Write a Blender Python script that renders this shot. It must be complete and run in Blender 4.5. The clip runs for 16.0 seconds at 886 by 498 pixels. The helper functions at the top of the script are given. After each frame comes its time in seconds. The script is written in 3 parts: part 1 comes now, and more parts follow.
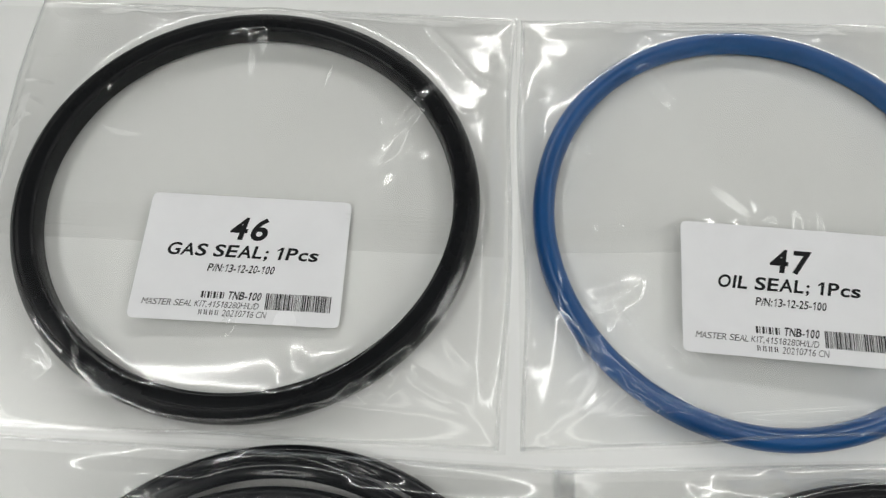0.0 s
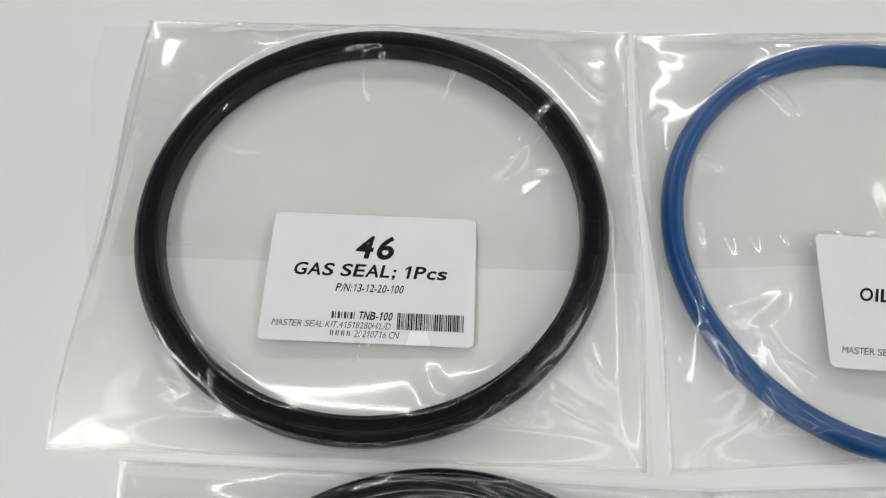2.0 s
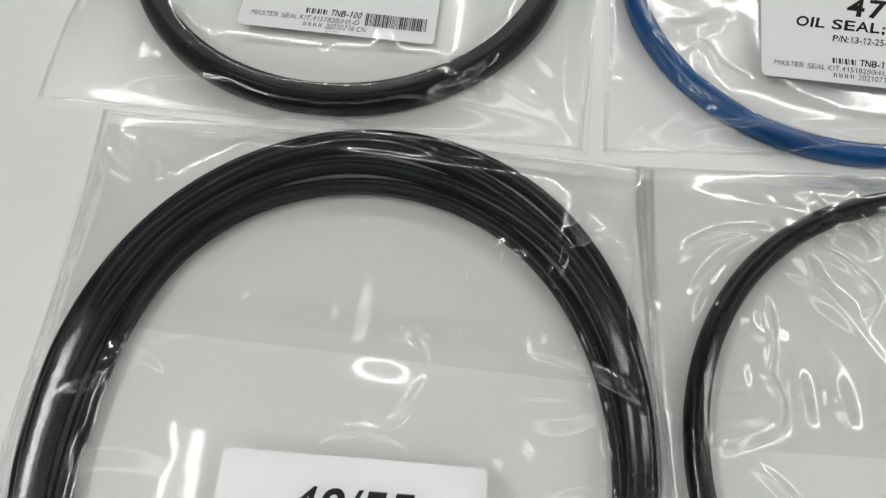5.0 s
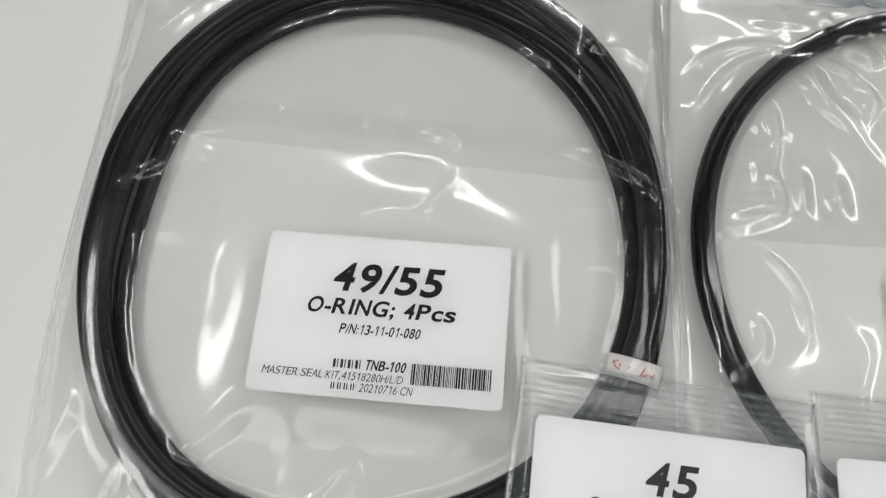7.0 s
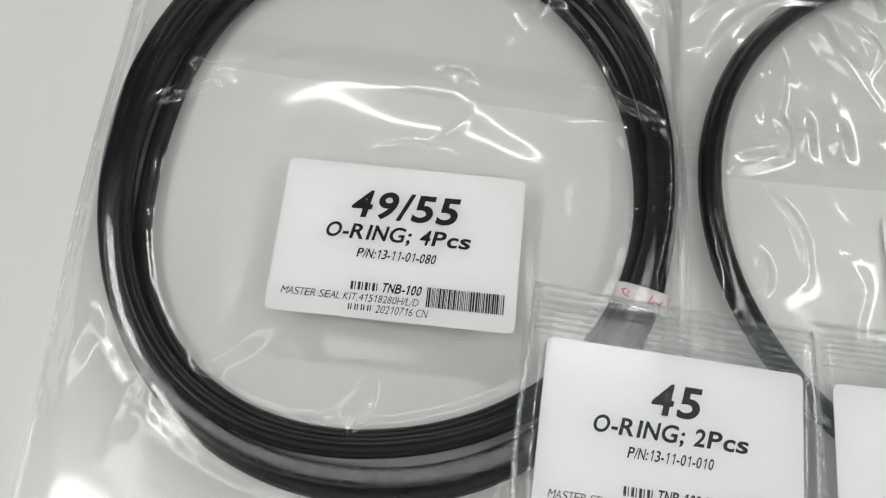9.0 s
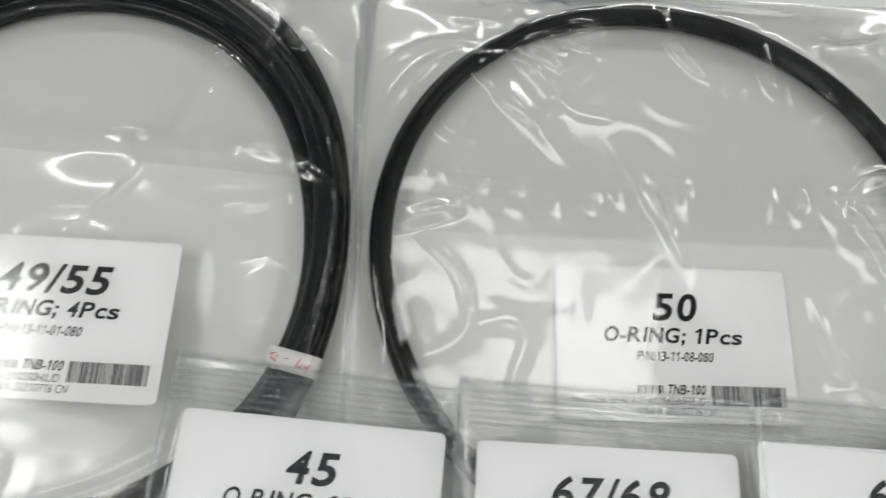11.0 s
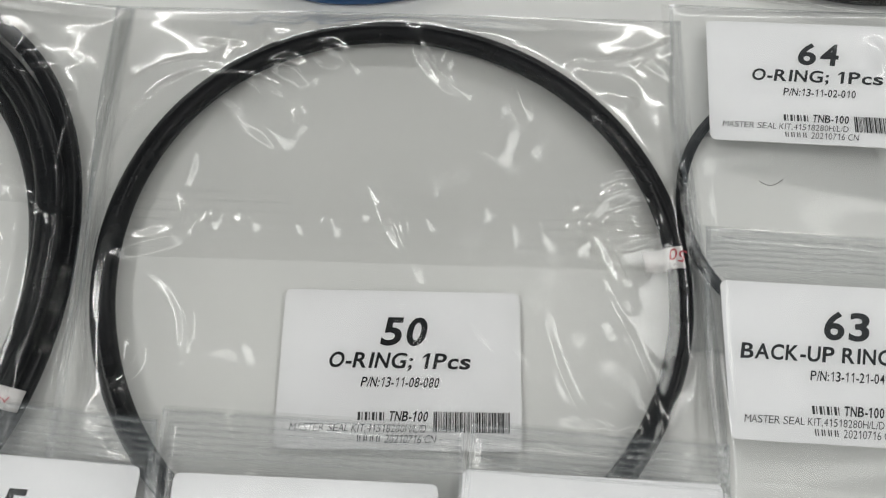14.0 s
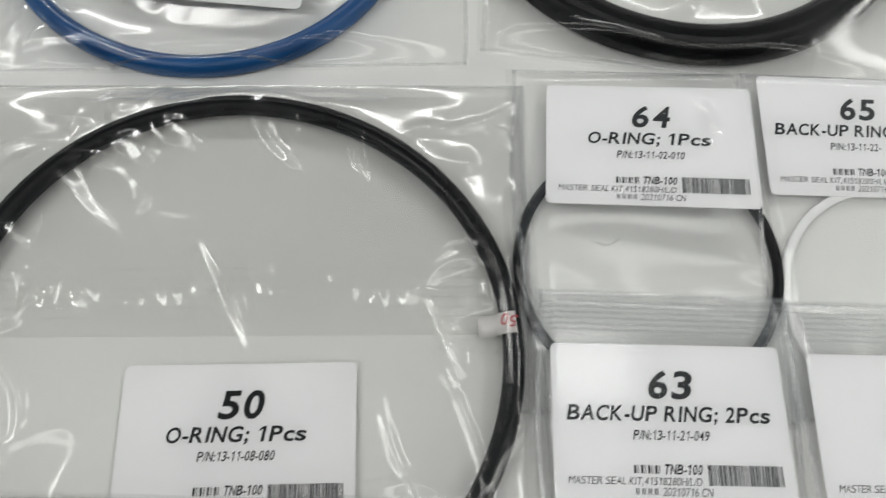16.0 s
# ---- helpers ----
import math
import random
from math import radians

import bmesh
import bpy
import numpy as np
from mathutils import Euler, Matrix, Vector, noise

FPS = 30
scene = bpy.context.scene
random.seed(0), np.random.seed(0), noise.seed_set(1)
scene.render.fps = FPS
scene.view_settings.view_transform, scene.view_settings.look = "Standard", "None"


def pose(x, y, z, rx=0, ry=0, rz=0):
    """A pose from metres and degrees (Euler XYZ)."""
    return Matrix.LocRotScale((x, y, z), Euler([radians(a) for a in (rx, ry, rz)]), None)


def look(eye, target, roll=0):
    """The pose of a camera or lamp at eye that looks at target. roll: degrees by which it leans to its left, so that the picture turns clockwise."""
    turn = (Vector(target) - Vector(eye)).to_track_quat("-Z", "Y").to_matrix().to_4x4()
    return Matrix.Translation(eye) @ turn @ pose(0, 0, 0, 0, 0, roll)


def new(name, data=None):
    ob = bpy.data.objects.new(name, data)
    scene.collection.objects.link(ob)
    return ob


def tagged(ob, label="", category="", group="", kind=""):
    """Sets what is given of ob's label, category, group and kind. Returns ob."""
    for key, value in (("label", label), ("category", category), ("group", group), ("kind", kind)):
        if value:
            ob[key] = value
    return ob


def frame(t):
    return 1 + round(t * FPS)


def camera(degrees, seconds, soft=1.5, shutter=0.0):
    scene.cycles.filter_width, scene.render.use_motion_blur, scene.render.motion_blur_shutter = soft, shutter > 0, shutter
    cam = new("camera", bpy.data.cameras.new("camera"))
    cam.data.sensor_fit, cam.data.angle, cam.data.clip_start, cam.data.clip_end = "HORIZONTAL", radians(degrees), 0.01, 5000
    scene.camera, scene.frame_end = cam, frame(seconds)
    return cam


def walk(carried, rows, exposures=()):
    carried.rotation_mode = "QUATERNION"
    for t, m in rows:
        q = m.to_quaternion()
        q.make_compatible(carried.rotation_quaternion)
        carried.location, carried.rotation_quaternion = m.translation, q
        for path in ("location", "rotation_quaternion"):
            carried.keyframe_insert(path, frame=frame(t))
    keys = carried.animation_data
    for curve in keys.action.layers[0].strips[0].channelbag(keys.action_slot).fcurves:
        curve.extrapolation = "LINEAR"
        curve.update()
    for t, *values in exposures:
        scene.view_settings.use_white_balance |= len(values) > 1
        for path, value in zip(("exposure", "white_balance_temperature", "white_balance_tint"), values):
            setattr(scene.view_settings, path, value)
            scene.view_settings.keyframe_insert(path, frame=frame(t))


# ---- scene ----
MM = 0.001

# ---------------------------------------------------------------- camera
cam = camera(64.0, 16.0, soft=1.2, shutter=0.2)
PATH = [
    (0, 92.15, -89.39, 196.73, 21.22, 0.05, 2.81),
    (0.5, 74.52, -88.59, 194.22, 22.20, 0.53, 2.89),
    (1, 62.43, -88.37, 193.82, 22.36, 0.99, 2.77),
    (1.5, 57.11, -88.94, 193.41, 22.62, 0.44, 2.33),
    (2, 55.80, -89.20, 193.78, 22.47, 0.67, 2.30),
    (2.5, 56.18, -91.17, 193.88, 22.74, 0.49, 2.26),
    (3, 58.28, -97.05, 194.64, 23.31, 0.30, 2.48),
    (3.5, 60.18, -109.66, 195.34, 23.30, 0.58, 3.13),
    (4, 65.68, -127.40, 189.33, 22.53, 0.28, 3.73),
    (4.5, 76.40, -153.63, 182.54, 22.15, 0.62, 5.07),
    (5, 80.19, -178.66, 173.06, 23.36, 0.34, 6.64),
    (5.2, 82.98, -188.22, 171.04, 24.22, 1.65, 6.77),
    (7.3, 76.49, -219.24, 174.16, 16.52, 0.01, 7.24),
    (7.5, 74.02, -223.06, 174.04, 15.92, -0.65, 8.02),
    (8, 73.18, -228.86, 173.45, 16.37, -0.95, 8.06),
    (8.2, 72.75, -231.04, 173.06, 16.57, -1.07, 8.07),
    (10.3, 88.62, -227.17, 176.58, 16.94, -0.03, 6.72),
    (10.5, 100.47, -221.05, 176.26, 16.64, -0.90, 6.16),
    (11, 149.97, -208.26, 177.91, 17.37, -2.03, 5.00),
    (11.5, 184.63, -199.81, 177.91, 17.41, -2.06, 4.93),
    (12, 202.89, -198.44, 176.69, 17.69, -2.02, 4.48),
    (12.5, 212.43, -200.32, 177.53, 17.99, -1.48, 4.45),
    (13, 215.92, -198.51, 178.25, 17.85, -1.66, 4.45),
    (13.5, 216.65, -197.54, 178.68, 17.72, -1.55, 4.44),
    (14, 218.87, -195.81, 179.03, 17.40, -1.77, 4.31),
    (14.5, 219.02, -196.04, 180.74, 17.46, -1.86, 4.17),
    (15, 219.84, -197.62, 182.72, 17.99, -1.54, 3.85),
    (15.5, 226.35, -193.99, 185.44, 18.12, -1.71, 3.28),
    (16, 255.43, -181.27, 189.59, 18.63, -2.80, 2.12),
]
walk(cam, [(t, pose(x * MM, y * MM, z * MM, rx, ry, rz)) for t, x, y, z, rx, ry, rz in PATH],
     [(0, -0.10), (3.5, -0.05), (5, -0.12), (8, -0.13), (10.5, -0.12), (11, -0.22), (11.5, -0.31), (14.5, -0.28), (16, -0.27)])

# ---------------------------------------------------------------- light
world = bpy.data.worlds.new("world")
scene.world = world
world.use_nodes = True
world.node_tree.nodes["Background"].inputs[0].default_value = (0.9, 0.95, 1.0, 1)
world.node_tree.nodes["Background"].inputs[1].default_value = 0.05


def area_lamp(name, eye, target, sx, sy, watts, colour):
    data = bpy.data.lights.new(name, "AREA")
    data.shape, data.size, data.size_y, data.energy, data.color = "RECTANGLE", sx, sy, watts, colour
    ob = new(name, data)
    ob.matrix_world = look(eye, target)
    return ob


LAMP = (0.985, 0.99, 0.96)
# unseen strip lights under the ceiling, round the packing table, laid out to streak the films
area_lamp("strip_light_far", (0.1, 2.15, 1.84), (0.1, 2.15, 0), 4.4, 0.16, 48, LAMP)
# these two are extra lamps, added to streak film slopes facing the near side
area_lamp("added_streak_light_near", (0.3, -0.40, 1.84), (0.3, -0.40, 0), 4.4, 0.24, 8.5, LAMP)
area_lamp("added_streak_light_behind", (0.3, -1.25, 1.84), (0.3, -1.25, 0), 4.4, 0.26, 12, LAMP)
area_lamp("strip_light_west", (-1.15, -0.38, 1.84), (-1.15, -0.38, 0), 0.28, 1.3, 14, LAMP)
area_lamp("strip_light_east", (2.05, 0.3, 1.84), (2.05, 0.3, 0), 0.24, 2.2, 16, LAMP)
area_lamp("panel_light", (0.56, 0.30, 1.84), (0.56, 0.30, 0), 0.40, 0.30, 1.7, LAMP)


# ---------------------------------------------------------------- materials
def material(name):
    m = bpy.data.materials.new(name)
    m.use_nodes = True
    nt = m.node_tree
    return m, nt, nt.nodes["Principled BSDF"]


def node(nt, kind, **values):
    n = nt.nodes.new(kind)
    for k, v in values.items():
        n.inputs[k].default_value = v
    return n


def mottled(name, a, b, scale, rough, bump=0.0, bump_scale=900.0, spec=0.5, lo=0.35, hi=0.65):
    """A paint-like surface: two near colours mixed by a noise, with a fine relief."""
    m, nt, p = material(name)
    co = nt.nodes.new("ShaderNodeTexCoord")
    n1 = node(nt, "ShaderNodeTexNoise", Scale=scale, Detail=5.0, Roughness=0.6)
    ramp = nt.nodes.new("ShaderNodeValToRGB")
    ramp.color_ramp.elements[0].position, ramp.color_ramp.elements[1].position = lo, hi
    ramp.color_ramp.elements[0].color, ramp.color_ramp.elements[1].color = (*a, 1), (*b, 1)
    nt.links.new(co.outputs["Object"], n1.inputs["Vector"])
    nt.links.new(n1.outputs["Fac"], ramp.inputs["Fac"])
    nt.links.new(ramp.outputs["Color"], p.inputs["Base Color"])
    p.inputs["Specular IOR Level"].default_value = spec
    n2 = node(nt, "ShaderNodeTexNoise", Scale=bump_scale, Detail=3.0)
    nt.links.new(co.outputs["Object"], n2.inputs["Vector"])
    mr = node(nt, "ShaderNodeMapRange")
    mr.inputs["To Min"].default_value, mr.inputs["To Max"].default_value = rough - 0.06, rough + 0.06
    nt.links.new(n1.outputs["Fac"], mr.inputs["Value"])
    nt.links.new(mr.outputs["Result"], p.inputs["Roughness"])
    if bump:
        bp = node(nt, "ShaderNodeBump", Strength=bump, Distance=0.0002)
        nt.links.new(n2.outputs["Fac"], bp.inputs["Height"])
        nt.links.new(bp.outputs["Normal"], p.inputs["Normal"])
    return m


def film(name, haze, gloss, rough, scale, strength, dist, tint=0.95):
    """Clear plastic film: see-through, a pale haze that also paints in ceiling sheen, and a crinkled gloss."""
    m, nt, p = material(name)
    nt.nodes.remove(p)
    out = nt.nodes["Material Output"]
    co = nt.nodes.new("ShaderNodeTexCoord")
    n1 = node(nt, "ShaderNodeTexNoise", Scale=scale, Detail=2.0, Roughness=0.45, Distortion=0.6)
    nt.links.new(co.outputs["Object"], n1.inputs["Vector"])
    bp = node(nt, "ShaderNodeBump", Strength=strength, Distance=dist)
    nt.links.new(n1.outputs["Fac"], bp.inputs["Height"])
    # the tint holds the bag's shade as colour, since films cast no shadow
    clear = node(nt, "ShaderNodeBsdfTransparent", Color=(tint, tint, tint * 0.996, 1))
    # bluish diffuse colour: slight haze plus the ceiling's reflection painted in
    veil = node(nt, "ShaderNodeBsdfDiffuse", Color=(0.74, 0.82, 0.88, 1))
    veiled = node(nt, "ShaderNodeMixShader", Fac=haze)
    nt.links.new(clear.outputs[0], veiled.inputs[1])
    nt.links.new(veil.outputs[0], veiled.inputs[2])
    crisp = node(nt, "ShaderNodeBsdfGlossy", Color=(1, 1, 1, 1), Roughness=rough)
    sheen = node(nt, "ShaderNodeBsdfGlossy", Color=(1, 1, 1, 1), Roughness=0.20)
    shine = node(nt, "ShaderNodeMixShader", Fac=0.34)
    nt.links.new(crisp.outputs[0], shine.inputs[1])
    nt.links.new(sheen.outputs[0], shine.inputs[2])
    nt.links.new(bp.outputs["Normal"], sheen.inputs["Normal"])
    fr = node(nt, "ShaderNodeFresnel", IOR=1.5)
    mul = nt.nodes.new("ShaderNodeMath")
    mul.operation, mul.use_clamp = "MULTIPLY", True
    mul.inputs[1].default_value = gloss
    nt.links.new(bp.outputs["Normal"], fr.inputs["Normal"])
    nt.links.new(bp.outputs["Normal"], crisp.inputs["Normal"])
    nt.links.new(fr.outputs[0], mul.inputs[0])
    mix = nt.nodes.new("ShaderNodeMixShader")
    nt.links.new(mul.outputs[0], mix.inputs[0])
    nt.links.new(veiled.outputs[0], mix.inputs[1])
    nt.links.new(shine.outputs[0], mix.inputs[2])
    nt.links.new(mix.outputs[0], out.inputs["Surface"])
    return m


TABLE = mottled("white_laminate", (0.80, 0.80, 0.785), (0.84, 0.84, 0.825), 9.0, 0.42, 0.10, 700.0, 0.35)
WALL = mottled("wall_paint", (0.05, 0.053, 0.056), (0.08, 0.083, 0.086), 3.0, 0.8)
CEILING = mottled("ceiling_paint", (0.07, 0.08, 0.09), (0.20, 0.22, 0.24), 1.2, 0.8)
FLOOR = mottled("grey_floor", (0.30, 0.30, 0.30), (0.38, 0.38, 0.37), 4.0, 0.5)
BLACK_SEAL = mottled("black_polyurethane", (0.004, 0.0043, 0.005), (0.008, 0.0085, 0.0095), 60.0, 0.22, 0.06, 1500.0, 0.2)
BLACK_RUBBER = mottled("black_nitrile_rubber", (0.005, 0.0054, 0.0062), (0.010, 0.0105, 0.012), 80.0, 0.20, 0.05, 1800.0, 0.25)
BLUE_SEAL = mottled("blue_polyurethane", (0.004, 0.068, 0.215), (0.007, 0.085, 0.265), 50.0, 0.32, 0.05, 1500.0, 0.5)
WHITE_PTFE = mottled("white_ptfe", (0.80, 0.80, 0.80), (0.86, 0.86, 0.86), 70.0, 0.40, 0.05, 1500.0, 0.5)
PAPER = mottled("white_label_paper", (0.83, 0.83, 0.84), (0.87, 0.87, 0.88), 40.0, 0.62, 0.10, 4000.0, 0.3)
TAG_PAPER = mottled("tag_paper", (0.74, 0.72, 0.71), (0.82, 0.80, 0.79), 120.0, 0.6, 0.15, 3000.0, 0.3)
INK = mottled("black_ink", (0.004, 0.004, 0.005), (0.012, 0.012, 0.013), 900.0, 0.6, spec=0.2)
FINE_INK = mottled("fine_black_ink", (0.012, 0.012, 0.013), (0.06, 0.06, 0.06), 1500.0, 0.6, spec=0.2)
RED_INK = mottled("red_pen_ink", (0.42, 0.03, 0.05), (0.55, 0.08, 0.09), 700.0, 0.5)
GLOSSY_FILM = film("glossy_bag_film", 0.001, 2.1, 0.085, 20.0, 0.12, 0.0010, 0.89)
FILM = film("clear_bag_film", 0.001, 1.5, 0.09, 20.0, 0.12, 0.0010, 0.90)
# higher haze on these two paints the ceiling's slate sheen over dark rings
VEILED_FILM = film("veiled_bag_film", 0.007, 1.6, 0.09, 20.0, 0.12, 0.0010, 0.90)
POUCH_FILM = film("veiled_pouch_film", 0.045, 1.4, 0.11, 20.0, 0.12, 0.0010, 0.93)
BACK_FILM = film("back_bag_film", 0.01, 0.2, 0.15, 30.0, 0.15, 0.001, 0.94)
SEAM = film("bag_seam_film", 0.08, 2.2, 0.09, 220.0, 0.5, 0.0008, 0.93)
ZIP = film("zip_rib_film", 0.07, 1.6, 0.10, 250.0, 0.5, 0.0006)
FOLD_ZIP = film("folded_zip_film", 0.004, 1.6, 0.07, 110.0, 0.8, 0.0012, 0.97)
DIRT = mottled("dark_dust", (0.05, 0.045, 0.04), (0.12, 0.11, 0.10), 900.0, 0.8)


# ---------------------------------------------------------------- mesh helpers
def mesh_of(name, verts, faces, mat, smooth=True):
    """A mesh from millimetre vertices."""
    me = bpy.data.meshes.new(name)
    v = np.asarray(verts, dtype=float) * MM
    me.from_pydata(v.tolist(), [], [list(map(int, f)) for f in faces])
    me.materials.append(mat)
    me.polygons.foreach_set("use_smooth", [smooth] * len(me.polygons))
    me.update()
    return me


def part(name, me, parent=None, label=""):
    ob = new(name, me)
    if parent is not None:
        ob.parent = parent
    if "film" in name or "seam" in name or name in ("zip_rib", "folded_mouth"):
        ob.visible_shadow = False
    if label:
        ob["label"] = label
    return ob


def empty(name, x, y, z):
    ob = new(name)
    ob.empty_display_size = 0.01
    ob.location = (x * MM, y * MM, z * MM)
    return ob


def grid_faces(nu, nv, wrap_u=False, wrap_v=False):
    faces = []
    for j in range(nv if wrap_v else nv - 1):
        for i in range(nu if wrap_u else nu - 1):
            a, b = j * nu + i, j * nu + (i + 1) % nu
            c, d = ((j + 1) % nv) * nu + (i + 1) % nu, ((j + 1) % nv) * nu + i
            faces.append((d, c, b, a))
    return faces


def box_mesh(name, x0, x1, y0, y1, z0, z1, mat, bevel=0.0):
    bm = bmesh.new()
    bmesh.ops.create_cube(bm, size=1.0)
    for v in bm.verts:
        v.co = Vector(((x0, x1)[v.co.x > 0], (y0, y1)[v.co.y > 0], (z0, z1)[v.co.z > 0])) * MM
    if bevel:
        bmesh.ops.bevel(bm, geom=bm.edges[:], offset=bevel * MM, segments=3, affect="EDGES", profile=0.5)
    me = bpy.data.meshes.new(name)
    bm.to_mesh(me)
    bm.free()
    me.materials.append(mat)
    return me


# ---------------------------------------------------------------- room
def slab(name, x0, x1, y0, y1, z0, z1, mat):
    return tagged(part(name, box_mesh(name, x0, x1, y0, y1, z0, z1, mat)), kind="structure")


slab("floor", -2500, 3100, -2500, 2700, -850, -750, FLOOR)
slab("wall_north", -2500, 3100, 2700, 2800, -750, 1900, WALL)
slab("wall_south", -2500, 3100, -2600, -2500, -750, 1900, WALL)
slab("wall_west", -2600, -2500, -2500, 2700, -750, 1900, WALL)
slab("wall_east", 3100, 3200, -2500, 2700, -750, 1900, WALL)
slab("ceiling", -2600, 3200, -2600, 2800, 1900, 2000, CEILING)

table = tagged(empty("packing_table", 200, -100, -750), "smooth white laminate packing table under the bags", "table")
top = part("tabletop", box_mesh("tabletop", -700, 700, -420, 420, 722, 750, TABLE, 1.5), table)
for sx in (-1, 1):
    for sy in (-1, 1):
        part("leg", box_mesh("leg", sx * 640 - 20, sx * 640 + 20, sy * 370 - 20, sy * 370 + 20, 0, 722, WALL, 2), table)


# ---------------------------------------------------------------- rings
def lathe(name, profile, cx, cy, mat, seg=200, wobble=()):
    """A ring turned from a closed profile of (radius, height); wobble: (order, millimetres, phase) of its outline."""
    th = np.linspace(0, 2 * np.pi, seg, endpoint=False)
    off = sum((a * np.cos(k * th - ph) for k, a, ph in wobble), np.zeros(seg))
    verts = []
    for r, z in profile:
        verts += [((r + o) * math.cos(t), (r + o) * math.sin(t), z) for t, o in zip(th, off)]
    return mesh_of(name, verts, [f[::-1] for f in grid_faces(seg, len(profile), True, True)], mat)


def round_profile(r_mid, rho, n=14, zc=None):
    zc = rho if zc is None else zc
    return [(r_mid + rho * math.cos(a), zc + rho * math.sin(a)) for a in np.linspace(0, 2 * np.pi, n, endpoint=False)]


def soft(profile, cut=0.35):
    """Chamfer each corner of a profile twice so that its edges catch the light."""
    out, n = [], len(profile)
    for i in range(n):
        p, a, b = (np.array(profile[(i + k) % n], float) for k in (0, -1, 1))
        for q in (a, b):
            d = q - p
            ln = max(np.hypot(*d), 1e-6)
            out.append(tuple(p + d / ln * min(cut, ln * 0.3)))
    return out


BASE = 0.5  # height of the back film under the contents


def seal_ring(name, cx, cy, profile, mat, label, group, wobble=()):
    me = lathe(name, profile, cx, cy, mat, wobble=wobble)
    ob = part(name, me)
    ob.location = (cx * MM, cy * MM, BASE * MM)
    return tagged(ob, label, "seal ring", group)


gas_profile = soft([(68.2, 0.3), (68.2, 4.2), (67.3, 5.8), (65.6, 7.3), (65.1, 7.3), (64.6, 6.5), (61.4, 6.8), (60.4, 6.1), (60.1, 0.3), (61.2, 0.0), (66.8, 0.0)], 0.28)
oil_profile = soft([(67.0, 0.4), (67.0, 3.4), (65.6, 5.2), (63.2, 5.6), (61.4, 4.6), (60.5, 2.2), (60.5, 0.3), (61.5, 0.0), (66.2, 0.0)], 0.6)
big_profile = soft([(81.0, 0.4), (81.0, 5.0), (79.0, 7.4), (76.6, 7.6), (74.8, 6.4), (73.6, 6.6), (70.4, 7.0), (68.2, 5.0), (67.6, 0.3), (69, 0.0), (79.8, 0.0)], 0.5)
GAS = (29.0, -0.8)
OIL = (181.7, -0.4)
BIG = (339.5, 28.5)
OR50 = (208.3, -149.2)
seal_ring("gas_seal", *GAS, gas_profile, BLACK_SEAL, "glossy black gas seal ring with stepped lips inside its bag", "seal rings", ((2, 1.5, 0.0),))
seal_ring("oil_seal", *OIL, oil_profile, BLUE_SEAL, "slim blue polyurethane oil seal ring inside its bag", "seal rings")
seal_ring("black_seal", *BIG, big_profile, BLACK_SEAL, "large black seal ring with a stepped inner lip in its bag", "seal rings")
W50 = ((2, 0.7, -0.9), (3, 0.5, 1.0))
seal_ring("o_ring", *OR50, round_profile(73.2, 3.0, 18), BLACK_RUBBER, "black rubber o-ring with a paper tag on it", "o-rings", W50)
seal_ring("o_ring", 320.4, -119.3, round_profile(36.8, 1.5, 12), BLACK_RUBBER, "thin small black rubber o-ring below a label", "o-rings", ((2, 0.4, 1.0),))
seal_ring("back_up_ring", 392.9, -125.8, soft([(35.0, 0.0), (35.0, 1.6), (32.4, 1.6), (32.4, 0.0)], 0.2), WHITE_PTFE, "flat white plastic back-up ring in its bag", "seal rings")

# the four coiled o-rings, lying across one another
RHO = 2.35
BC = (51.0, -157.0)
TH = np.linspace(0, 2 * np.pi, 240, endpoint=False)


def outline(mean, *terms):
    """A closed outline in polar form: a mean radius and cosine and sine terms of rising order."""
    r = np.full(len(TH), mean)
    for k in range(0, len(terms), 2):
        r = r + terms[k] * np.cos((k // 2 + 1) * TH) + terms[k + 1] * np.sin((k // 2 + 1) * TH)
    return r


r_out = outline(80.98, 1.68, -0.3, -5.35, -0.53, -0.63, 0.29, -0.34, -0.12)
r_in = outline(64.56, 2.38, -2.53, -3.19, 0.52, 1.21, -0.59, -0.77, -0.51)
lo, hi = r_in + RHO, r_out - RHO
split = np.exp(-((((TH - radians(282) + np.pi) % (2 * np.pi)) - np.pi) / 0.55) ** 2)  # two pairs part at the near side
fr_a = 1.0 - 0.07 * split - 0.015 * (1 + np.sin(3 * TH + 0.6))
fr_c = 0.03 * (1 + np.cos(2 * TH + 0.5))
fr_b = 0.67 + 0.03 * split + 0.05 * np.sin(3 * TH + 2.0) + 0.04 * np.sin(5 * TH)
fr_d = 0.35 - 0.17 * split + 0.05 * np.sin(2 * TH + 1.2) + 0.04 * np.sin(4 * TH + 0.4)
radii = [lo + f * (hi - lo) for f in (fr_a, fr_c, fr_b, fr_d)]
heights = []
for k, r in enumerate(radii):
    z = np.full(len(TH), RHO)
    for j in range(k):
        z = np.maximum(z, heights[j] + np.sqrt(np.maximum(0, (2 * RHO) ** 2 - (r - radii[j]) ** 2)))
    for _ in range(12):
        z = np.maximum(z, (np.roll(z, 1) + np.roll(z, -1)) / 2)
    heights.append(np.minimum(z, 2.6 * RHO))


def cord(name, r, z, rho, n=12):
    verts = []
    for a in np.linspace(0, 2 * np.pi, n, endpoint=False):
        rr, zz = r + rho * math.cos(a), z + rho * math.sin(a)
        verts += list(zip(rr * np.cos(TH), rr * np.sin(TH), zz))
    return mesh_of(name, verts, [f[::-1] for f in grid_faces(len(TH), n, True, True)], BLACK_RUBBER)


